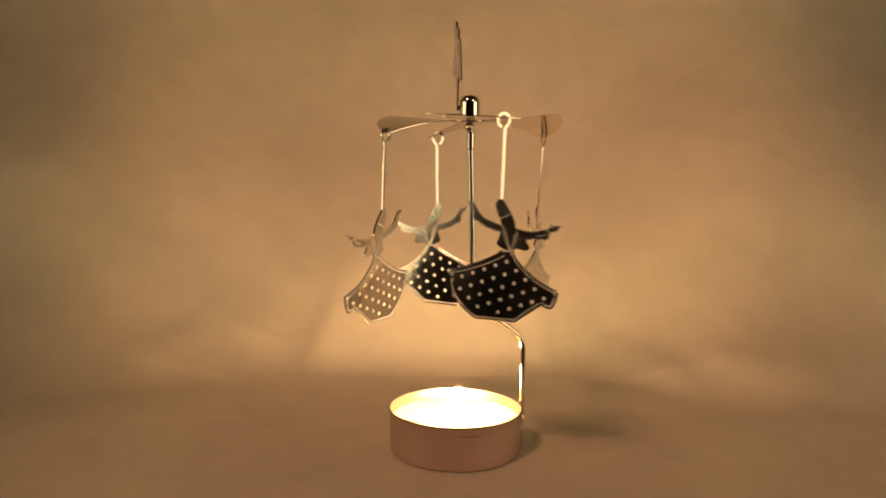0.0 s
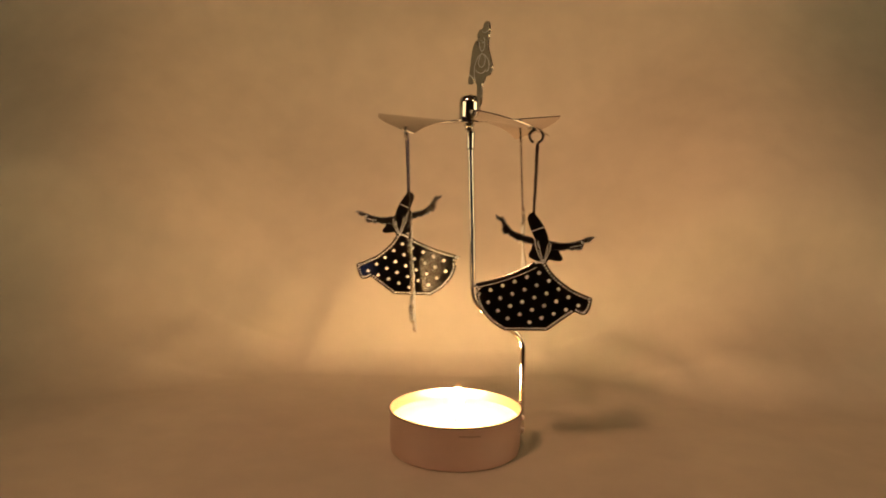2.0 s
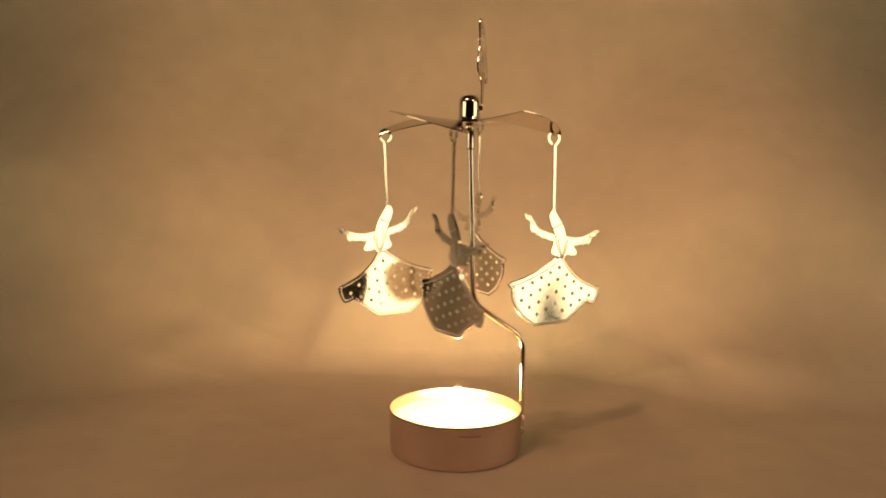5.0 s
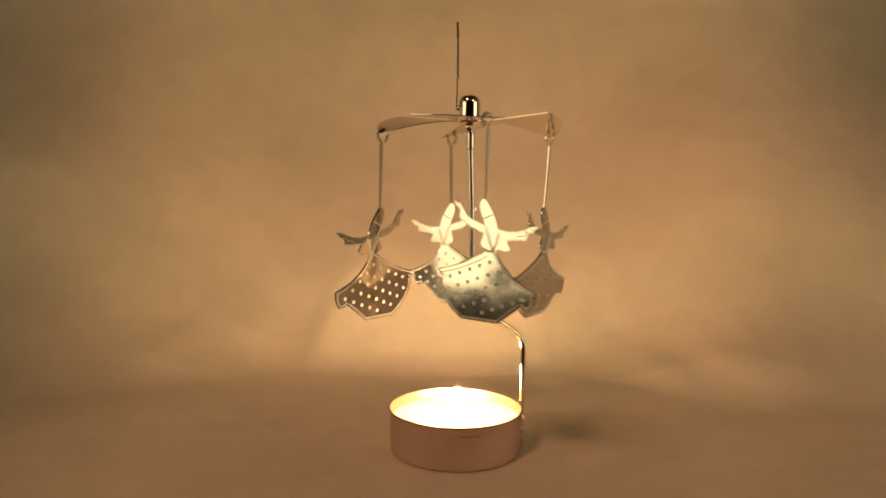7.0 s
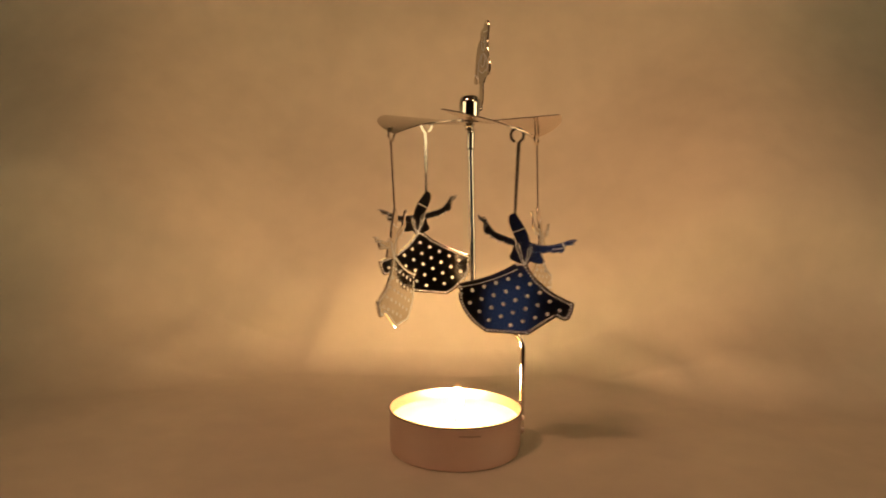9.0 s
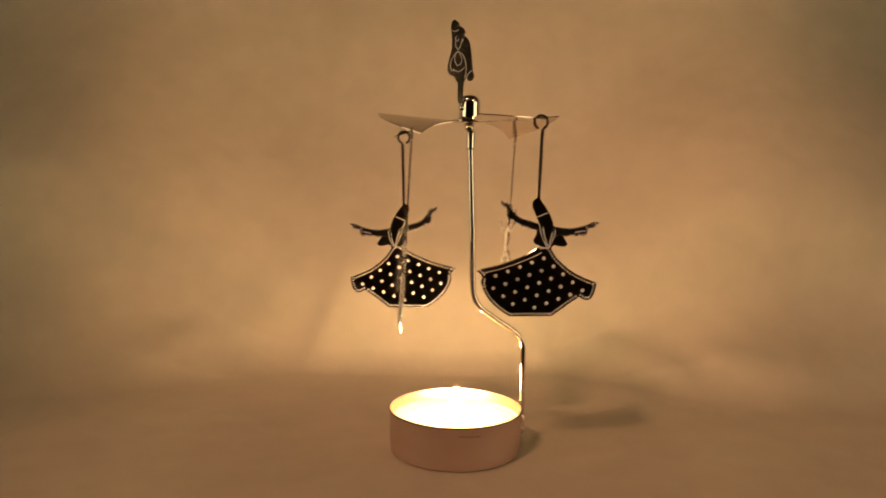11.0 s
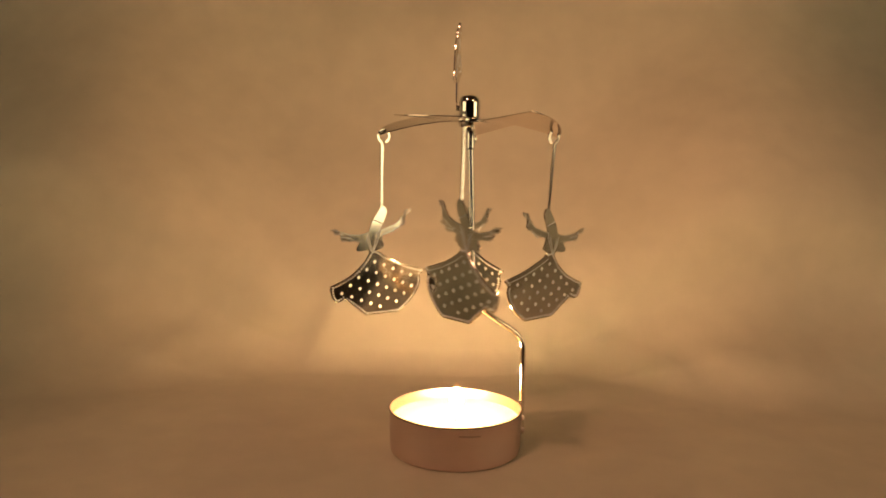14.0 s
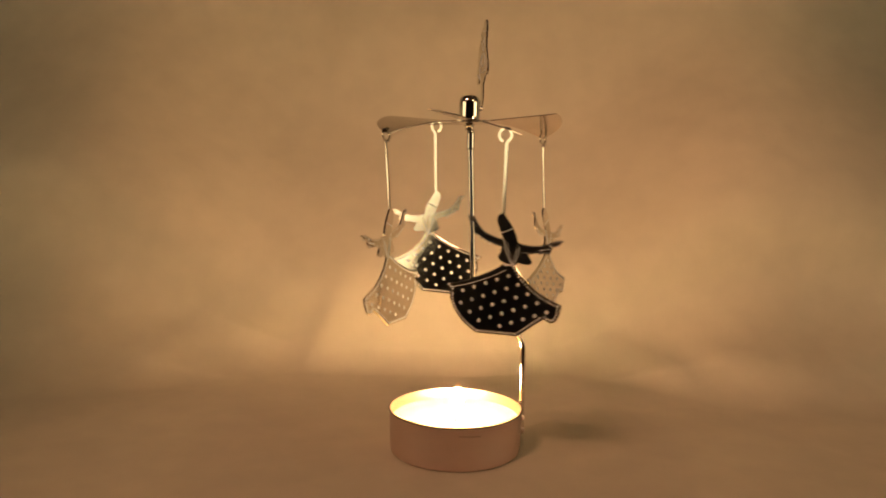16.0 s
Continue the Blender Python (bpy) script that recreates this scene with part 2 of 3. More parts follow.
def ridge(x, z, ends, height, below, above):
    """Height of a soft fold between two points given across and up along the sheet, wider below its crest than above."""
    (x0, z0), (x1, z1) = ends
    dx, dz = x1 - x0, z1 - z0
    length = math.hypot(dx, dz)
    s = ((x - x0) * dx + (z - z0) * dz) / length ** 2
    across = ((z - z0) * dx - (x - x0) * dz) / length * (1 if dx > 0 else -1)
    fade = max(0.0, abs(s - 0.5) - 0.30) / 0.30
    return height * math.exp(-fade * fade * 2.2) * math.exp(-(across / (above if across > 0 else below)) ** 2)


FOLDS = [
    (((-0.150, 0.036), (-0.078, 0.043)), 0.0042, 0.018, 0.013),
    (((-0.205, 0.092), (-0.120, 0.060)), 0.0025, 0.020, 0.018),
    (((0.052, 0.031), (0.112, 0.021)), 0.0036, 0.014, 0.013),
    (((0.120, 0.040), (0.190, 0.039)), 0.0030, 0.016, 0.012),
]


def backdrop():
    """One sheet: flat under the candle, then a fold, tight in the middle and wide at the sides, then the leaning back."""
    bm = bmesh.new()
    lean = radians(FOLD_LEAN)
    n, rows = 400, []
    flat, turn, rise_rows = 44, 84, 150
    for k in range(rise_rows + 1):
        row = []
        for i in range(n + 1):
            u = 2 * i / n - 1
            x = 0.30 * u + 0.32 * u ** 5
            side = min(1.0, max(0.0, (abs(x + 0.012) - 0.05) / 0.13))
            side = side * side * (3 - 2 * side)
            radius = 0.013 + 0.062 * side * (1 + 0.35 * noise.noise(Vector((x * 7, 3.1, 0))))
            reach = radius * math.tan(lean / 2)
            # out at both sides the sheet is drawn forward round the table
            wrap = 1.9 * max(0.0, abs(x) - 0.33) ** 2
            start = FOLD_Y - reach - wrap
            if k <= flat:
                # the front edge is cut back at both sides
                front = -0.07 + 0.045 * min(1.0, max(0.0, (abs(x) - 0.2) / 0.1))
                front = min(front, start - 0.02)
                y, z, a = front + (start - front) * k / flat, 0.0, 0.0
                s = y - start
            elif k <= turn:
                a = lean * (k - flat) / (turn - flat)
                y, z = start + radius * math.sin(a), radius * (1 - math.cos(a))
                s = radius * a
            else:
                a = lean
                d = reach + 0.55 * ((k - turn) / (rise_rows - turn)) ** 1.8
                s = radius * lean + d - reach
                # upright near the foot, leaning back higher up
                y, z = FOLD_Y - wrap + d * math.cos(lean), d * math.sin(lean)
                y += float(np.interp(d - soft_step(reach - 0.018, 0.012), SLUMP_AT, SLUMP))
            # the sheet buckles a little behind and beside the candle
            away = min(1.0, max(0.0, (Vector((x, y)).length - 0.045) / 0.07))
            w = 0.0035 * away * max(0.0, noise.noise(Vector((x * 9, y * 11, z * 7))) + 0.4)
            w += 0.0011 * away * max(0.0, 1 - z / 0.12) * (noise.noise(Vector((x * 24, y * 31 + 5, z * 24))) + 0.25)
            for ends, height, below, above in FOLDS:
                w += ridge(x, s, ends, height, below, above)
            # flat panel behind the candle; beyond its two creases the sheet falls back
            rise = min(1.0, max(0.0, (y - 0.085) / 0.02)) * max(0.0, 1 - z / 0.10) ** 1.3
            left, right = -(x + 0.072 - 0.40 * z), x - 0.049 + 0.10 * z
            out = 1.4 * soft_step(left, 0.0015 + 0.06 * z) + 1.2 * soft_step(right, 0.003 + 0.08 * z)
            back = rise * 0.016 * (1 - math.exp(-out / 0.014))
            row.append(bm.verts.new((x, y - w * math.sin(a) + back, max(0.0, z + w * math.cos(a)))))
        rows.append(row)
    for a, b in zip(rows, rows[1:]):
        for i in range(n):
            bm.faces.new((a[i], a[i + 1], b[i + 1], b[i]))
    ob = part("paper_backdrop", bm, PAPER)
    mod = ob.modifiers.new("thickness", "SOLIDIFY")
    # the thickness goes down, away from what stands on the sheet
    mod.thickness, mod.offset = 0.0006, -1 if ob.data.polygons[0].normal.z > 0 else 1
    tagged(ob, "cream paper sheet curving up from the table into a backdrop", "backdrop", kind="structure")


backdrop()


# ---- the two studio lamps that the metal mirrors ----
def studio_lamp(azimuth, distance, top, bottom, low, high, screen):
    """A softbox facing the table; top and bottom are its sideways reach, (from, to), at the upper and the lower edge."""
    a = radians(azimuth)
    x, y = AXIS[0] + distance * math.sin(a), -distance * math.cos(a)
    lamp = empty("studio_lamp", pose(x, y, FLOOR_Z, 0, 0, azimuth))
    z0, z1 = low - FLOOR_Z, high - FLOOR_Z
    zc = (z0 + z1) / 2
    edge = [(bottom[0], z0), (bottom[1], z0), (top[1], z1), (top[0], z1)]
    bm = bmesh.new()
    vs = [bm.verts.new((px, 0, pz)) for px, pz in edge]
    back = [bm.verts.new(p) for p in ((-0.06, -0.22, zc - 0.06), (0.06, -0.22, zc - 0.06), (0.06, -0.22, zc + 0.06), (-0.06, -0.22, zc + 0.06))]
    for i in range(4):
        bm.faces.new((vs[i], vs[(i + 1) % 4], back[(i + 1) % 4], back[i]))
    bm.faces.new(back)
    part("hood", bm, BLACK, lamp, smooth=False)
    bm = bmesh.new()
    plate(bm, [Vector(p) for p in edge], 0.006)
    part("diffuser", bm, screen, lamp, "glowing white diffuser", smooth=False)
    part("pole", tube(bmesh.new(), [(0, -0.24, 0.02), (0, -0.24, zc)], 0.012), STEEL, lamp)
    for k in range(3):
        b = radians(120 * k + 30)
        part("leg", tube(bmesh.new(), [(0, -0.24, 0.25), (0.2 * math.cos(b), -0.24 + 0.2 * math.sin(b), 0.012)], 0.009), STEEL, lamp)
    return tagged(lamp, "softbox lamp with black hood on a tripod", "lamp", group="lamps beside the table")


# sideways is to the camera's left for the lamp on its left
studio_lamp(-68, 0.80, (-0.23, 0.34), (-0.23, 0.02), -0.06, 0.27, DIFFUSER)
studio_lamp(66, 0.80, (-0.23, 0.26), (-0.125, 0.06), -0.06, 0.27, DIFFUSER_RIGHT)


def spot_lamp(azimuth, distance, height, target, light):
    """A small shaded lamp on a floor stand, aimed at a point above or on the sheet."""
    a = radians(azimuth)
    x, y = AXIS[0] + distance * math.sin(a), -distance * math.cos(a)
    lamp = empty("spot_lamp", pose(x, y, FLOOR_Z, 0, 0, azimuth))
    h = height - FLOOR_Z
    toward = pose(x, y, height, 0, 0, azimuth).inverted() @ Vector(target)
    aim = Matrix.Translation((0, 0, h)) @ toward.to_track_quat("-Z", "Y").to_matrix().to_4x4()
    bm = lathe(bmesh.new(), [(0.0, 0.12), (0.06, 0.12), (0.095, 0.08), (0.102, -0.68), (0.099, -0.68), (0.092, 0.075), (0.0, 0.10)], 32)
    bm.transform(aim)
    part("shade", bm, STEEL, lamp)
    bm = lathe(bmesh.new(), [(0, -0.071), (0.039, -0.058), (0.065, -0.026), (0.072, 0.0), (0.062, 0.032), (0.032, 0.064), (0, 0.072)], 20)
    bm.transform(aim)
    part("bulb", bm, light, lamp, "glowing warm bulb")
    part("pole", tube(bmesh.new(), [(0, -0.16, 0.02), (0, -0.16, h + 0.04), (0, -0.08, h + 0.06)], 0.01), STEEL, lamp)
    part("base", lathe(bmesh.new(), [(0, 0), (0.13, 0), (0.13, 0.012), (0.02, 0.025), (0, 0.025)], 32, (0, -0.16)), STEEL, lamp)
    return tagged(lamp, "black shaded spot lamp on a floor stand", "lamp", group="spot lamps before the table")


spot_lamp(-34, 1.0, 1.05, (0.05, 0.03, 0.03), BULB)
spot_lamp(42, 1.0, 0.70, (0.0, 0.17, 0.17), BULB_RIGHT)


# ---- candle holder ----
def candle_holder():
    holder = empty("candle_holder", pose(DISH_X, 0, 0.0003))
    outer = [(0, 0), (22.2, 0), (22.9, 0.2), (23.3, 0.6), (23.52, 1.2), (23.62, 2.4), (23.8, 9.0), (23.95, 14.9), (24.1, 15.2), (24.15, 15.5), (24.02, 15.75), (23.75, 15.85), (23.5, 15.65), (23.4, 15.1), (23.2, 9.0), (23.0, 2.0), (22.6, 1.0), (21.8, 0.7), (0, 0.7)]
    part("dish", lathe(bmesh.new(), [(r * MM, z * MM) for r, z in outer], 96), TIN, holder, "satin metal dish")
    # bent wire post, clipped to the side of the dish
    path = rounded([(24.7, 7.0, 3.6), (24.7, 7.0, 18.0), (24.65, 6.8, 39.9), (5.8, 0, 53.8), (3.8, 0, 109.0)], 5.0)
    part("wire_post", tube(bmesh.new(), [Vector(p) * MM for p in path], 1.02 * MM, 16), CHROME, holder, "bent chrome wire post")
    top = [(0, 108.2), (1.2, 108.2), (1.36, 108.5), (1.38, 109.0), (1.38, 114.3), (1.3, 114.7), (1.0, 115.0), (0.6, 115.3), (0.5, 116.8), (0, 118.5)]
    part("bearing_pin", lathe(bmesh.new(), [(r * MM, z * MM) for r, z in top], 28, (0.00375, 0)), CHROME, holder)
    ring = [(24.04 * math.cos(2 * math.pi * i / 96) * MM, 24.04 * math.sin(2 * math.pi * i / 96) * MM, 15.5 * MM) for i in range(96)]
    part("rim", tube(bmesh.new(), ring, 0.26 * MM, 8, closed=True), ETCHED, holder, "thin dull rolled rim")
    slot = [(23.86 * math.sin(radians(a)) * MM, -23.86 * math.cos(radians(a)) * MM, (12.7 - 0.02 * a) * MM) for a in range(2, 22, 2)]
    part("crease", tube(bmesh.new(), slot, 0.34 * MM, 8), TIN, holder, "dull narrow crease below the rim")
    for z in (5.4, 10.1):
        bm = add_box(bmesh.new(), 23.7 * MM, 26.3 * MM, -1.8 * MM, 1.8 * MM, (z - 1) * MM, (z + 1) * MM, 0.4 * MM)
        bm.transform(Matrix.Rotation(radians(15.8), 4, "Z"))
        part("clip", bm, TIN, holder)
    tagged(holder, "round satin tin candle holder with bent chrome wire post", "candle holder")


candle_holder()


def candle():
    tl = empty("candle", pose(DISH_X, 0, 0.0003))
    wax = [(0, 10.0), (3, 9.9), (12, 10.0), (19, 10.4), (21.8, 11.2), (22.95, 12.0), (22.9, 6.0), (22.4, 1.4), (0, 0.9)]
    part("wax", lathe(bmesh.new(), [(r * MM, z * MM) for r, z in wax], 64), WAX, tl, "molten cream wax")
    part("wick", tube(bmesh.new(), [(0, 0, 9.6 * MM), (0.1 * MM, 0, 11.6 * MM), (0.5 * MM, 0.1 * MM, 14.8 * MM)], 0.25 * MM, 8), WICK, tl, "charred wick")
    tagged(tl, "lit cream candle of molten wax filling the dish", "candle")


candle()

FLAME_AT = (DISH_X + 0.0004, 0.0, 0.0130)


def flame():
    prof = [(0, 0.0), (0.8, 0.4), (1.4, 1.4), (1.9, 3.0), (2.3, 5.0), (2.4, 7.0), (2.1, 8.6), (1.5, 10.0), (0.8, 11.3), (0.35, 12.0), (0, 12.4)]
    bm = lathe(bmesh.new(), [(r * MM, z * MM) for r, z in prof], 20)
    ob = part("flame", bm, FLAME)
    ob.matrix_basis = pose(*FLAME_AT)
    return tagged(ob, "small bright yellow candle flame on the wick", "flame")


the_flame = flame()


# ---- rotor ----
def rotor_blade(drop, lift):
    """A flat vane with one corner lifted and the other bent down to carry a pendant. Azimuth 0 is towards -y."""
    bm = bmesh.new()

    def at(r, a, z):
        return Vector((r * math.sin(radians(a)), -r * math.cos(radians(a)), z))

    n, m = 12, 14
    grid = []
    for s in (0.0, 0.28):
        rows = []
        for j in range(m + 1):
            v = j / m
            r = 5.4 + (31.6 - 5.4) * v
            # the vane widens outwards; the leading edge lifts, the trailing corner is bent down
            lead, trail = -46 - 2 * v, -4 + 12 * v
            row = []
            for i in range(n + 1):
                u = i / n
                z = lift * v * (1 - u) ** 1.4 - drop * v ** 1.7 * u ** 1.5
                rr = r + 0.5 * v * math.sin(math.pi * u)
                row.append(bm.verts.new((at(rr, lead + (trail - lead) * u, z + s)) * MM))
            rows.append(row)
        grid.append(rows)
    lo, hi = grid
    for j in range(m):
        for i in range(n):
            bm.faces.new((lo[j][i], lo[j][i + 1], lo[j + 1][i + 1], lo[j + 1][i]))
            bm.faces.new((hi[j][i], hi[j + 1][i], hi[j + 1][i + 1], hi[j][i + 1]))
    for j in range(m):
        for i in (0, n):
            bm.faces.new((lo[j][i], lo[j + 1][i], hi[j + 1][i], hi[j][i]))
    for i in range(n):
        for j in (0, m):
            bm.faces.new((lo[j][i], lo[j][i + 1], hi[j][i + 1], hi[j][i]))
    return bm


ROTOR_Z = 118.3 * MM


def rotor():
    hub_pose = pose(AXIS[0], AXIS[1], ROTOR_Z)
    r = empty("rotor", hub_pose)
    hub = [(0, -0.6), (3.9, -0.6), (4.6, -0.3), (4.7, 0.2), (4.2, 0.7), (3.75, 1.0), (3.62, 1.4), (3.6, 1.7), (3.6, 6.6), (3.56, 7.1), (3.3, 7.9), (2.7, 8.6), (1.5, 9.1), (0, 9.25)]
    part("hub", lathe(bmesh.new(), [(a * MM, b * MM) for a, b in hub], 40), CHROME, r, "domed chrome cap")
    under = [(0, -3.1), (1.3, -3.1), (1.5, -2.8), (1.5, -1.9), (1.9, -1.5), (2.1, -0.7), (0, -0.7)]
    part("bushing", lathe(bmesh.new(), [(a * MM, b * MM) for a, b in under], 24), CHROME, r)
    # disc from which the vanes spring
    disc = [(0, -0.05), (6.4, -0.05), (6.4, 0.35), (0, 0.35)]
    part("disc", lathe(bmesh.new(), [(a * MM, b * MM) for a, b in disc], 40), BLADE, r)
    for k in range(4):
        b = part("vane", rotor_blade(*((0.2, 0.8) if k == 0 else (5.3, 2.2))), BLADE, r)
        b.matrix_basis = pose(0, 0, 0, 0, 0, -90 * k)
    # little cloaked figure cut from sheet, on a strip bent up beside the cap
    bm = bmesh.new()
    def sheet(points, thick):
        plate(bm, [p * MM for p in smooth_loop(points)], thick * MM)

    # long sleeve, robe, hood, tall hat, stem with a pointed foot
    sheet([(1.6, 29.3), (3.4, 28.0), (4.4, 25.3), (5.0, 21.7), (5.6, 17.7), (6.2, 16.2), (5.8, 14.7), (4.2, 14.4), (3.3, 15.2), (3.4, 16.2), (2.2, 18.6), (0.8, 24.0)], 0.40)
    sheet([(-0.4, 29.0), (-4.0, 29.2), (-4.4, 26.0), (-5.5, 23.1), (-6.4, 20.4), (-6.1, 18.0), (-4.6, 16.8), (-3.1, 16.4), (-2.2, 15.0), (-1.2, 14.2), (1.2, 14.2), (2.4, 15.6), (3.1, 17.6), (2.9, 20.6), (2.2, 23.4), (1.0, 26.6)], 0.50)
    sheet([(1.4, 29.0), (0.5, 29.7), (1.6, 30.6), (1.2, 31.9), (-0.2, 33.0), (-2.2, 33.0), (-4.2, 32.2), (-4.5, 30.2), (-4.0, 28.8), (-2.0, 28.2)], 0.56)
    sheet([(-1.4, 32.4), (-1.7, 34.2), (-2.8, 35.4), (-4.0, 35.3), (-4.7, 34.0), (-4.7, 31.6), (-3.4, 30.8), (-2.0, 31.2)], 0.66)
    strip = [Vector(p) * MM for p in ((-1.3, 8.2), (0, 6.0), (1.3, 8.2), (1.3, 14.9), (-1.3, 14.9))]
    plate(bm, strip, 0.38 * MM)
    lines = [
        [(-1.2, 24.7), (0.8, 23.6), (2.2, 21.6), (2.8, 18.8), (2.5, 16.6), (1.9, 15.6)],
        [(-1.2, 24.7), (-3.0, 23.8), (-4.6, 22.0), (-5.0, 20.0), (-4.2, 18.4), (-3.2, 18.6)],
        [(-0.4, 24.0), (0.5, 22.2), (0.2, 20.6), (-1.2, 20.0), (-2.4, 20.8), (-2.9, 22.6), (-2.3, 24.2)],
        [(2.0, 19.2), (0.4, 18.2), (-1.6, 18.0), (-3.6, 18.9)],
        [(0.6, 28.8), (0.0, 26.8), (-1.2, 25.4), (-2.4, 26.6), (-2.6, 28.4)],
        [(-0.8, 29.2), (-1.6, 28.2), (-2.6, 29.2), (-1.8, 30.0)],
        [(-1.2, 32.0), (-2.8, 31.6), (-4.4, 32.2)],
        [(3.2, 16.2), (4.6, 17.4), (5.6, 17.8)],
    ]
    for side in (-1, 1):
        for line in lines:
            tube(bm, [(p.x * MM, side * 0.27 * MM, p.y * MM) for p in curve(line)], 0.15 * MM, 6, 1)
    part("rivet", lathe(bmesh.new(), [(0, 0.9 * MM), (0.6 * MM, 0.8 * MM), (0.9 * MM, 0.3 * MM), (0.9 * MM, -0.9 * MM), (0, -0.9 * MM)], 16), CHROME, r).matrix_basis = pose(0, 0, 0, 0, 0, ORNAMENT) @ pose(0, -4.0 * MM, 4.6 * MM, 90, 0, 0)
    top = part("ornament", bm, [POLISHED, FROSTED], r, "small cloaked figure cut from polished sheet metal")
    top.matrix_basis = pose(0, 0, 0, 0, 0, ORNAMENT) @ pose(0, -4.5 * MM, -1.1 * MM)
    return tagged(r, "four-vaned silver metal rotor with chrome cap on a needle", "rotor")


the_rotor = rotor()


# ---- pendants: dancers stamped from sheet metal ----
def cut_bow(bm, at, normal):
    bmesh.ops.bisect_plane(bm, geom=bm.verts[:] + bm.edges[:] + bm.faces[:], plane_co=at, plane_no=normal)


def pendant_dancer():
    bm = bmesh.new()
    def bow(x, z):
        # the skirt is gently curved, its hem swung out
        d = min(1.0, max(0.0, (-z / MM - 41) / 10))
        return (0.30 * math.sin(x / MM * 0.15 + 0.7) - 0.1) * MM * d

    skirt = [(0.4, -40.9), (2.9, -40.9), (5.6, -44.8), (10.0, -48.7), (14.0, -50.9), (18.0, -52.5, 1), (17.6, -55.0), (16.4, -57.3), (14.8, -57.6), (12.9, -56.7, 1), (9.5, -59.0), (4.2, -62.9, 1), (-9.2, -62.9, 1), (-13.4, -60.0), (-16.6, -56.2), (-18.0, -52.4), (-17.4, -50.4, 1), (-19.4, -48.4, 1), (-11.0, -46.3), (-3.4, -43.2)]
    top = Vector((1.6, -41.0))
    edge = [(top + (p - top) * 1.05) * MM for p in smooth_loop(skirt)]
    plate(bm, edge, 0.5 * MM)
    for i in range(-9, 10):
        cut_bow(bm, (i * 2.1 * MM, 0, 0), (1, 0, 0))
    for i in range(1, 10):
        cut_bow(bm, (0, 0, (-41 - 2.3 * i) * MM), (0, 0, 1))
    for v in bm.verts:
        v.co.y += bow(v.co.x, v.co.z)
    a, b, o = Vector((4.0, 1.45)), Vector((-0.75, -4.15)), Vector((1.5, -44.7))
    for side in (-1, 1):
        for i in range(-6, 7):
            for j in range(-3, 7):
                p = (o + a * i + b * j) * MM
                if inside(p, edge) and rim_distance(p, edge) > 1.7 * MM:
                    dome(bm, p.x, bow(p.x, p.y) + side * 0.25 * MM, p.y, 0.72 * MM, 0.24 * MM, side, 1)
        for p, inward in along(edge, 1.02 * MM):
            # the front's upper hem is a plain folded strip
            if side < 0 and p.x < 0 and inward.y < -0.8:
                continue
            q = p + inward * 0.62 * MM
            dome(bm, q.x, bow(q.x, q.y) + side * 0.25 * MM, q.y, 0.41 * MM, 0.34 * MM, side, 1, 6)
    hem = curve([(0.6, -42.8), (-3.6, -44.9), (-11.4, -47.8), (-18.6, -49.6)])
    tube(bm, [(p.x * MM, bow(p.x * MM, p.y * MM) - 0.27 * MM, p.y * MM) for p in hem], 0.16 * MM, 6, 1)
    tube(bm, [(p.x, bow(p.x, p.y), p.y) for p in edge], 0.30 * MM, 6, 0, closed=True)
    jacket = [(0.9, -33.0), (-0.2, -33.9), (-0.9, -35.5), (-1.3, -37.1), (-2.0, -38.4), (-1.8, -39.6), (-0.5, -40.3), (0.7, -40.7), (1.8, -41.7), (3.5, -41.6), (4.7, -40.3), (6.5, -40.7), (8.5, -40.7), (9.2, -39.8), (8.4, -38.4), (7.8, -37.1), (7.0, -35.3), (5.1, -34.1)]
    plate(bm, [p * MM for p in smooth_loop(jacket)], 0.56 * MM)
    arm_l = [(1.3, -33.9), (-2.5, -32.5), (-5.3, -31.6), (-7.3, -30.6), (-8.6, -29.1), (-9.5, -27.9), (-9.8, -27.2), (-10.9, -25.8, 1), (-10.9, -26.7), (-11.6, -26.7), (-12.4, -25.6), (-13.1, -25.7, 1), (-12.5, -27.0), (-11.6, -27.6), (-10.5, -27.9), (-10.4, -28.8), (-10.9, -29.7), (-10.8, -30.9), (-10.0, -32.0), (-9.0, -31.8), (-8.4, -32.9), (-7.1, -33.1), (-6.2, -34.0), (-4.5, -34.2), (-3.1, -34.9), (-1.2, -35.3), (1.5, -36.4)]
    plate(bm, [p * MM for p in smooth_loop(arm_l)], 0.50 * MM)
    arm_r = [(4.7, -34.3), (8.4, -34.7), (12.0, -34.5), (14.9, -33.7), (15.9, -33.4), (17.1, -32.8), (18.9, -32.6), (19.8, -33.1), (18.2, -33.4), (17.4, -33.8), (18.5, -34.4, 1), (17.3, -34.6), (16.0, -34.8), (15.6, -36.4), (14.5, -37.2), (13.3, -36.8), (12.2, -37.3), (10.7, -36.9), (9.3, -37.4), (7.0, -37.3), (3.8, -37.3)]
    plate(bm, [p * MM for p in smooth_loop(arm_r)], 0.50 * MM)
    hat = [(-2.5, -27.4), (-1.9, -25.2), (-0.4, -24.9), (0.9, -26.4), (3.4, -30.4), (4.5, -34.4), (3.4, -37.0), (1.4, -36.2), (-0.6, -32.2)]
    plate(bm, [p * MM for p in smooth_loop(hat)], 0.66 * MM)
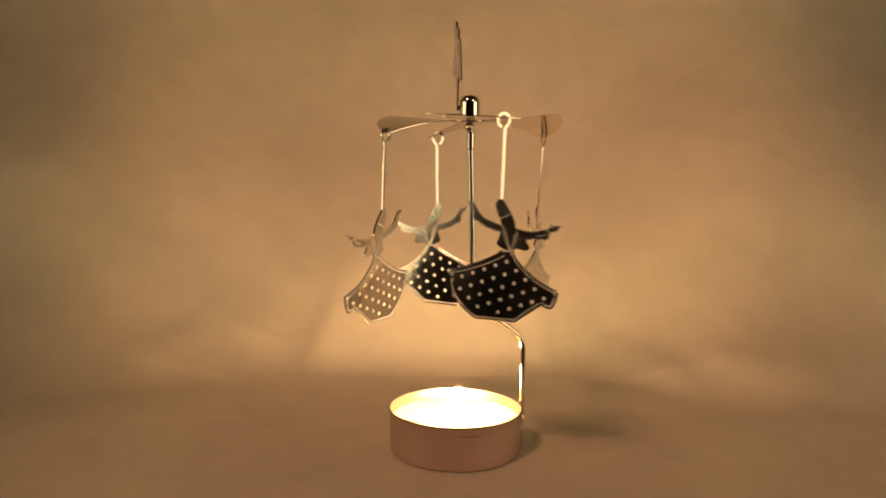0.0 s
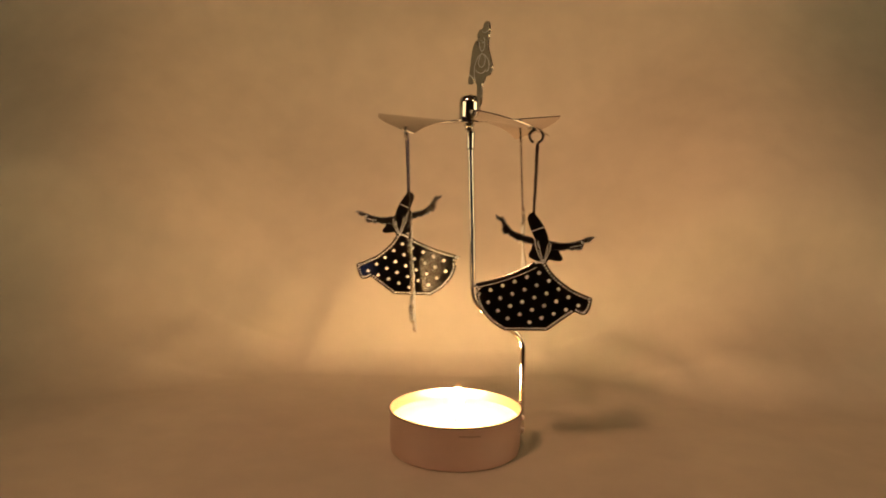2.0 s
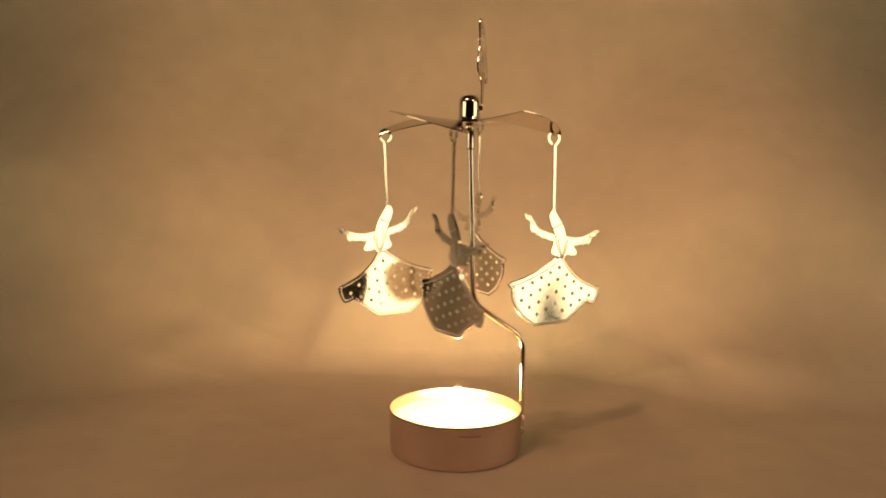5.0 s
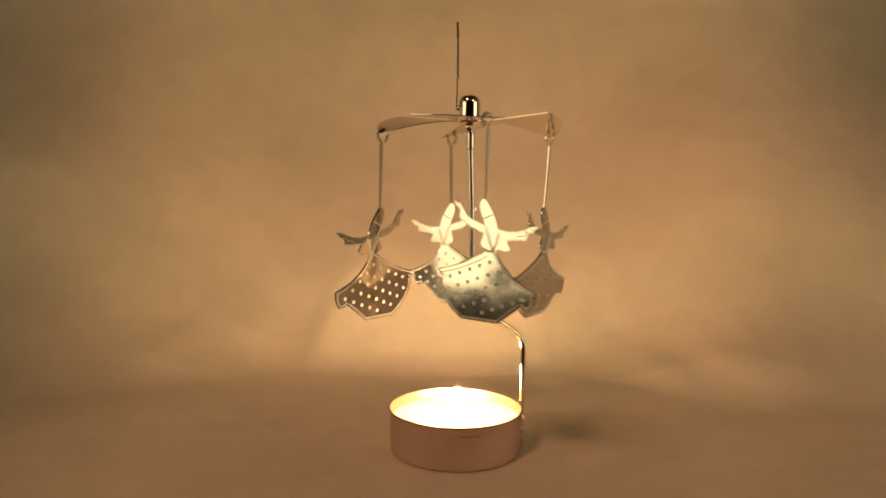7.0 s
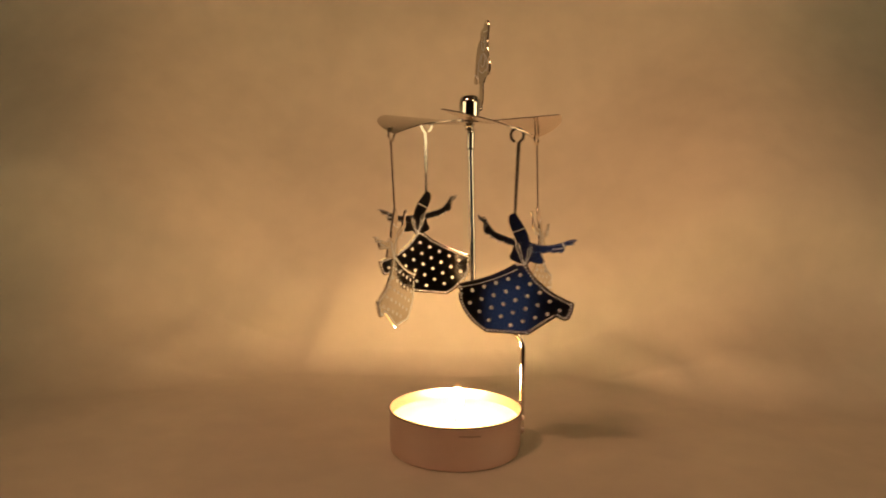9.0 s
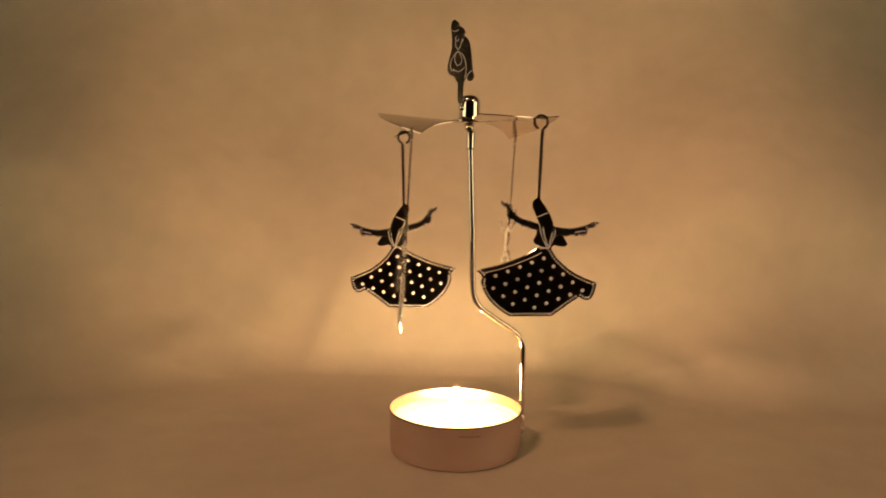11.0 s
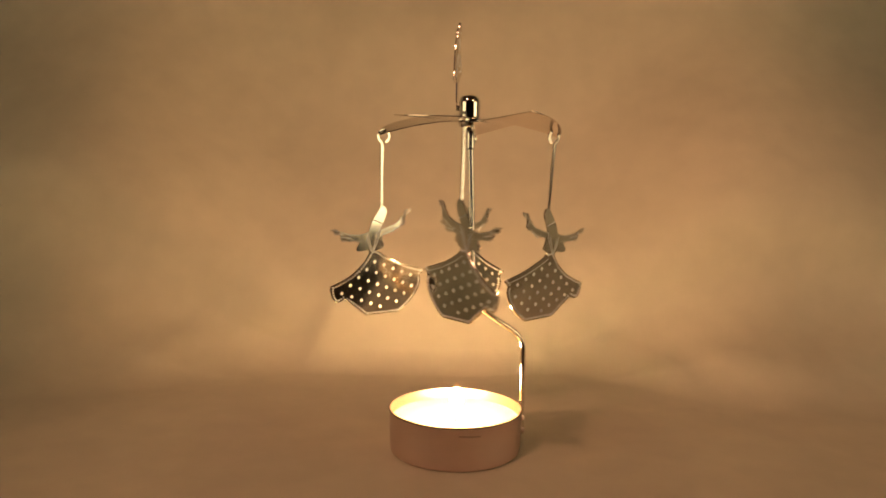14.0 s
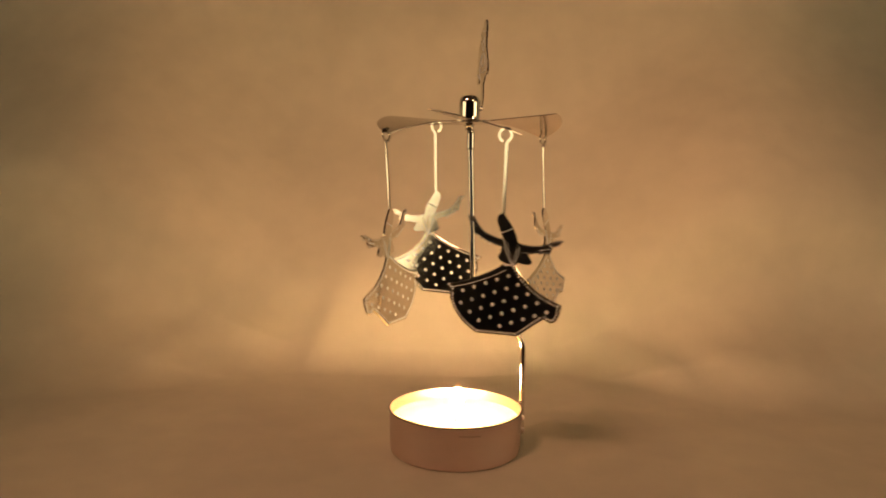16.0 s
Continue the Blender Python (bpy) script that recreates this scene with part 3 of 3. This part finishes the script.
    for side in (-1, 1):
        y = side * 0.34 * MM
        tube(bm, [(-1.0 * MM, y, -31.0 * MM), (2.6 * MM, y, -29.6 * MM)], 0.20 * MM, 6, 1)
        # lapels that meet at the waist, cuff of the straight arm
        for line in ([(-0.2, -33.2), (0.4, -36.4), (1.6, -39.4), (2.5, -41.2)], [(0.9, -34.6), (1.6, -37.2), (2.6, -40.6)], [(5.2, -35.2), (4.6, -38.0), (3.2, -41.0)], [(4.2, -36.0), (3.6, -38.6), (2.8, -40.8)]):
            tube(bm, [(p.x * MM, y * 0.88, p.y * MM) for p in curve(line)], 0.17 * MM, 6, 1)
        tube(bm, [(15.2 * MM, y * 0.8, -34.1 * MM), (15.5 * MM, y * 0.8, -35.0 * MM)], 0.26 * MM, 6, 1)
        for i in range(4):
            dome(bm, (12.0 + 0.9 * i) * MM, side * 0.25 * MM, (-36.0 + 0.15 * i) * MM, 0.34 * MM, 0.25 * MM, side, 1, 6)
            dome(bm, (-8.6 + 1.1 * i) * MM, side * 0.25 * MM, (-32.4 - 0.75 * i) * MM, 0.34 * MM, 0.25 * MM, side, 1, 6)
    for shape in (arm_l, arm_r):
        rim = smooth_loop(shape)
        for side in (-1, 1):
            for p, inward in along([q * MM for q in rim], 0.95 * MM):
                q = p + inward * 0.30 * MM
                dome(bm, q.x, side * 0.25 * MM, q.y, 0.19 * MM, 0.14 * MM, side, 1, 6)
    # waist band
    tube(bm, [(-0.2 * MM, -0.2 * MM, -41.0 * MM), (1.6 * MM, -0.36 * MM, -41.3 * MM), (3.6 * MM, -0.2 * MM, -41.0 * MM)], 0.30 * MM, 6, 1)
    return bm


def hanger_strip():
    """A flat strip with an open ring at its top, which passes through the vane."""
    bm = bmesh.new()
    n, r0, r1, h = 30, 1.75, 2.55, 0.25
    rings = []
    for i in range(n + 1):
        a = radians(-75 + 325 * i / n)
        c, s = math.cos(a), math.sin(a)
        rings.append([bm.verts.new((r * c * MM, y * MM, r * s * MM)) for r, y in ((r0, -h), (r1, -h), (r1, h), (r0, h))])
    for p, q in zip(rings, rings[1:]):
        for k in range(4):
            bm.faces.new((p[k], p[(k + 1) % 4], q[(k + 1) % 4], q[k]))
    bm.faces.new(rings[0])
    bm.faces.new(rings[-1])
    strip = [Vector(p) * MM for p in ((0.1, -2.2), (1.0, -2.2), (0.75, -4.0), (0.55, -12.0), (-0.1, -25.4), (-0.9, -25.4), (-0.3, -12.0), (-0.15, -4.0))]
    plate(bm, strip, 0.46 * MM)
    return bm


def pendants():
    first = empty("pendant")
    part("hanger", hanger_strip(), POLISHED, first, "flat metal strip ending in an open ring").matrix_basis = pose(0, 0, 0, 0, 0, -5)
    part("dancer", pendant_dancer(), [POLISHED, FROSTED], first, "flat robed dancer with dotted flared skirt")
    tagged(first, "polished metal whirling dancer pendant with dotted skirt hanging from the rotor", "pendant", group="pendants on the rotor")
    made = [first]
    for k in range(3):
        made.append(copy_thing(first, Matrix()))
    return made


the_pendants = pendants()


# ---- movement ----
def azimuth(t, k=0):
    # the warm air drives the rotor a little faster and slower
    drift = np.interp(t, (0, 1, 2, 2.8, 3.7, 5, 6.4, 7.3, 8.2, 9, 10.2, 11.6, 12.4, 13, 13.6, 14.5, 15.4, 16),
                      (-2.3, -0.3, 1, 2.6, 1.4, 0.7, 0, -1.6, -1.7, -3.4, -4.3, -4.8, -5.8, -5.9, -4.8, -3.3, -1.4, 0.3))
    return START + SPIN * t - 90.0 * k + float(drift)


def pendant_pose(t, k):
    a = radians(azimuth(t, k))
    return pose(AXIS[0] - 0.0004 + HOOK_R * math.sin(a), AXIS[1] - HOOK_R * math.cos(a), HOOK_Z[k], HANG[k][0], -0.75, azimuth(t, k) + FACE + HANG[k][1])


def motions():
    times = [i * 0.1 for i in range(161)]
    walk(the_rotor, [(t, pose(AXIS[0], AXIS[1], ROTOR_Z, 0, 0, azimuth(t))) for t in times])
    for k, p in enumerate(the_pendants):
        walk(p, [(t, pendant_pose(t, k)) for t in times])
    # the flame leans a little to and fro
    sway = [(0.0, 4), (1.5, 3), (3.5, 1), (5.2, 2), (7.0, 1), (9.0, 1), (10.5, 0), (12.5, -5), (14.5, 1), (16.0, 2)]
    walk(the_flame, [(t, pose(*FLAME_AT, 0, a, 0)) for t, a in sway])


motions()
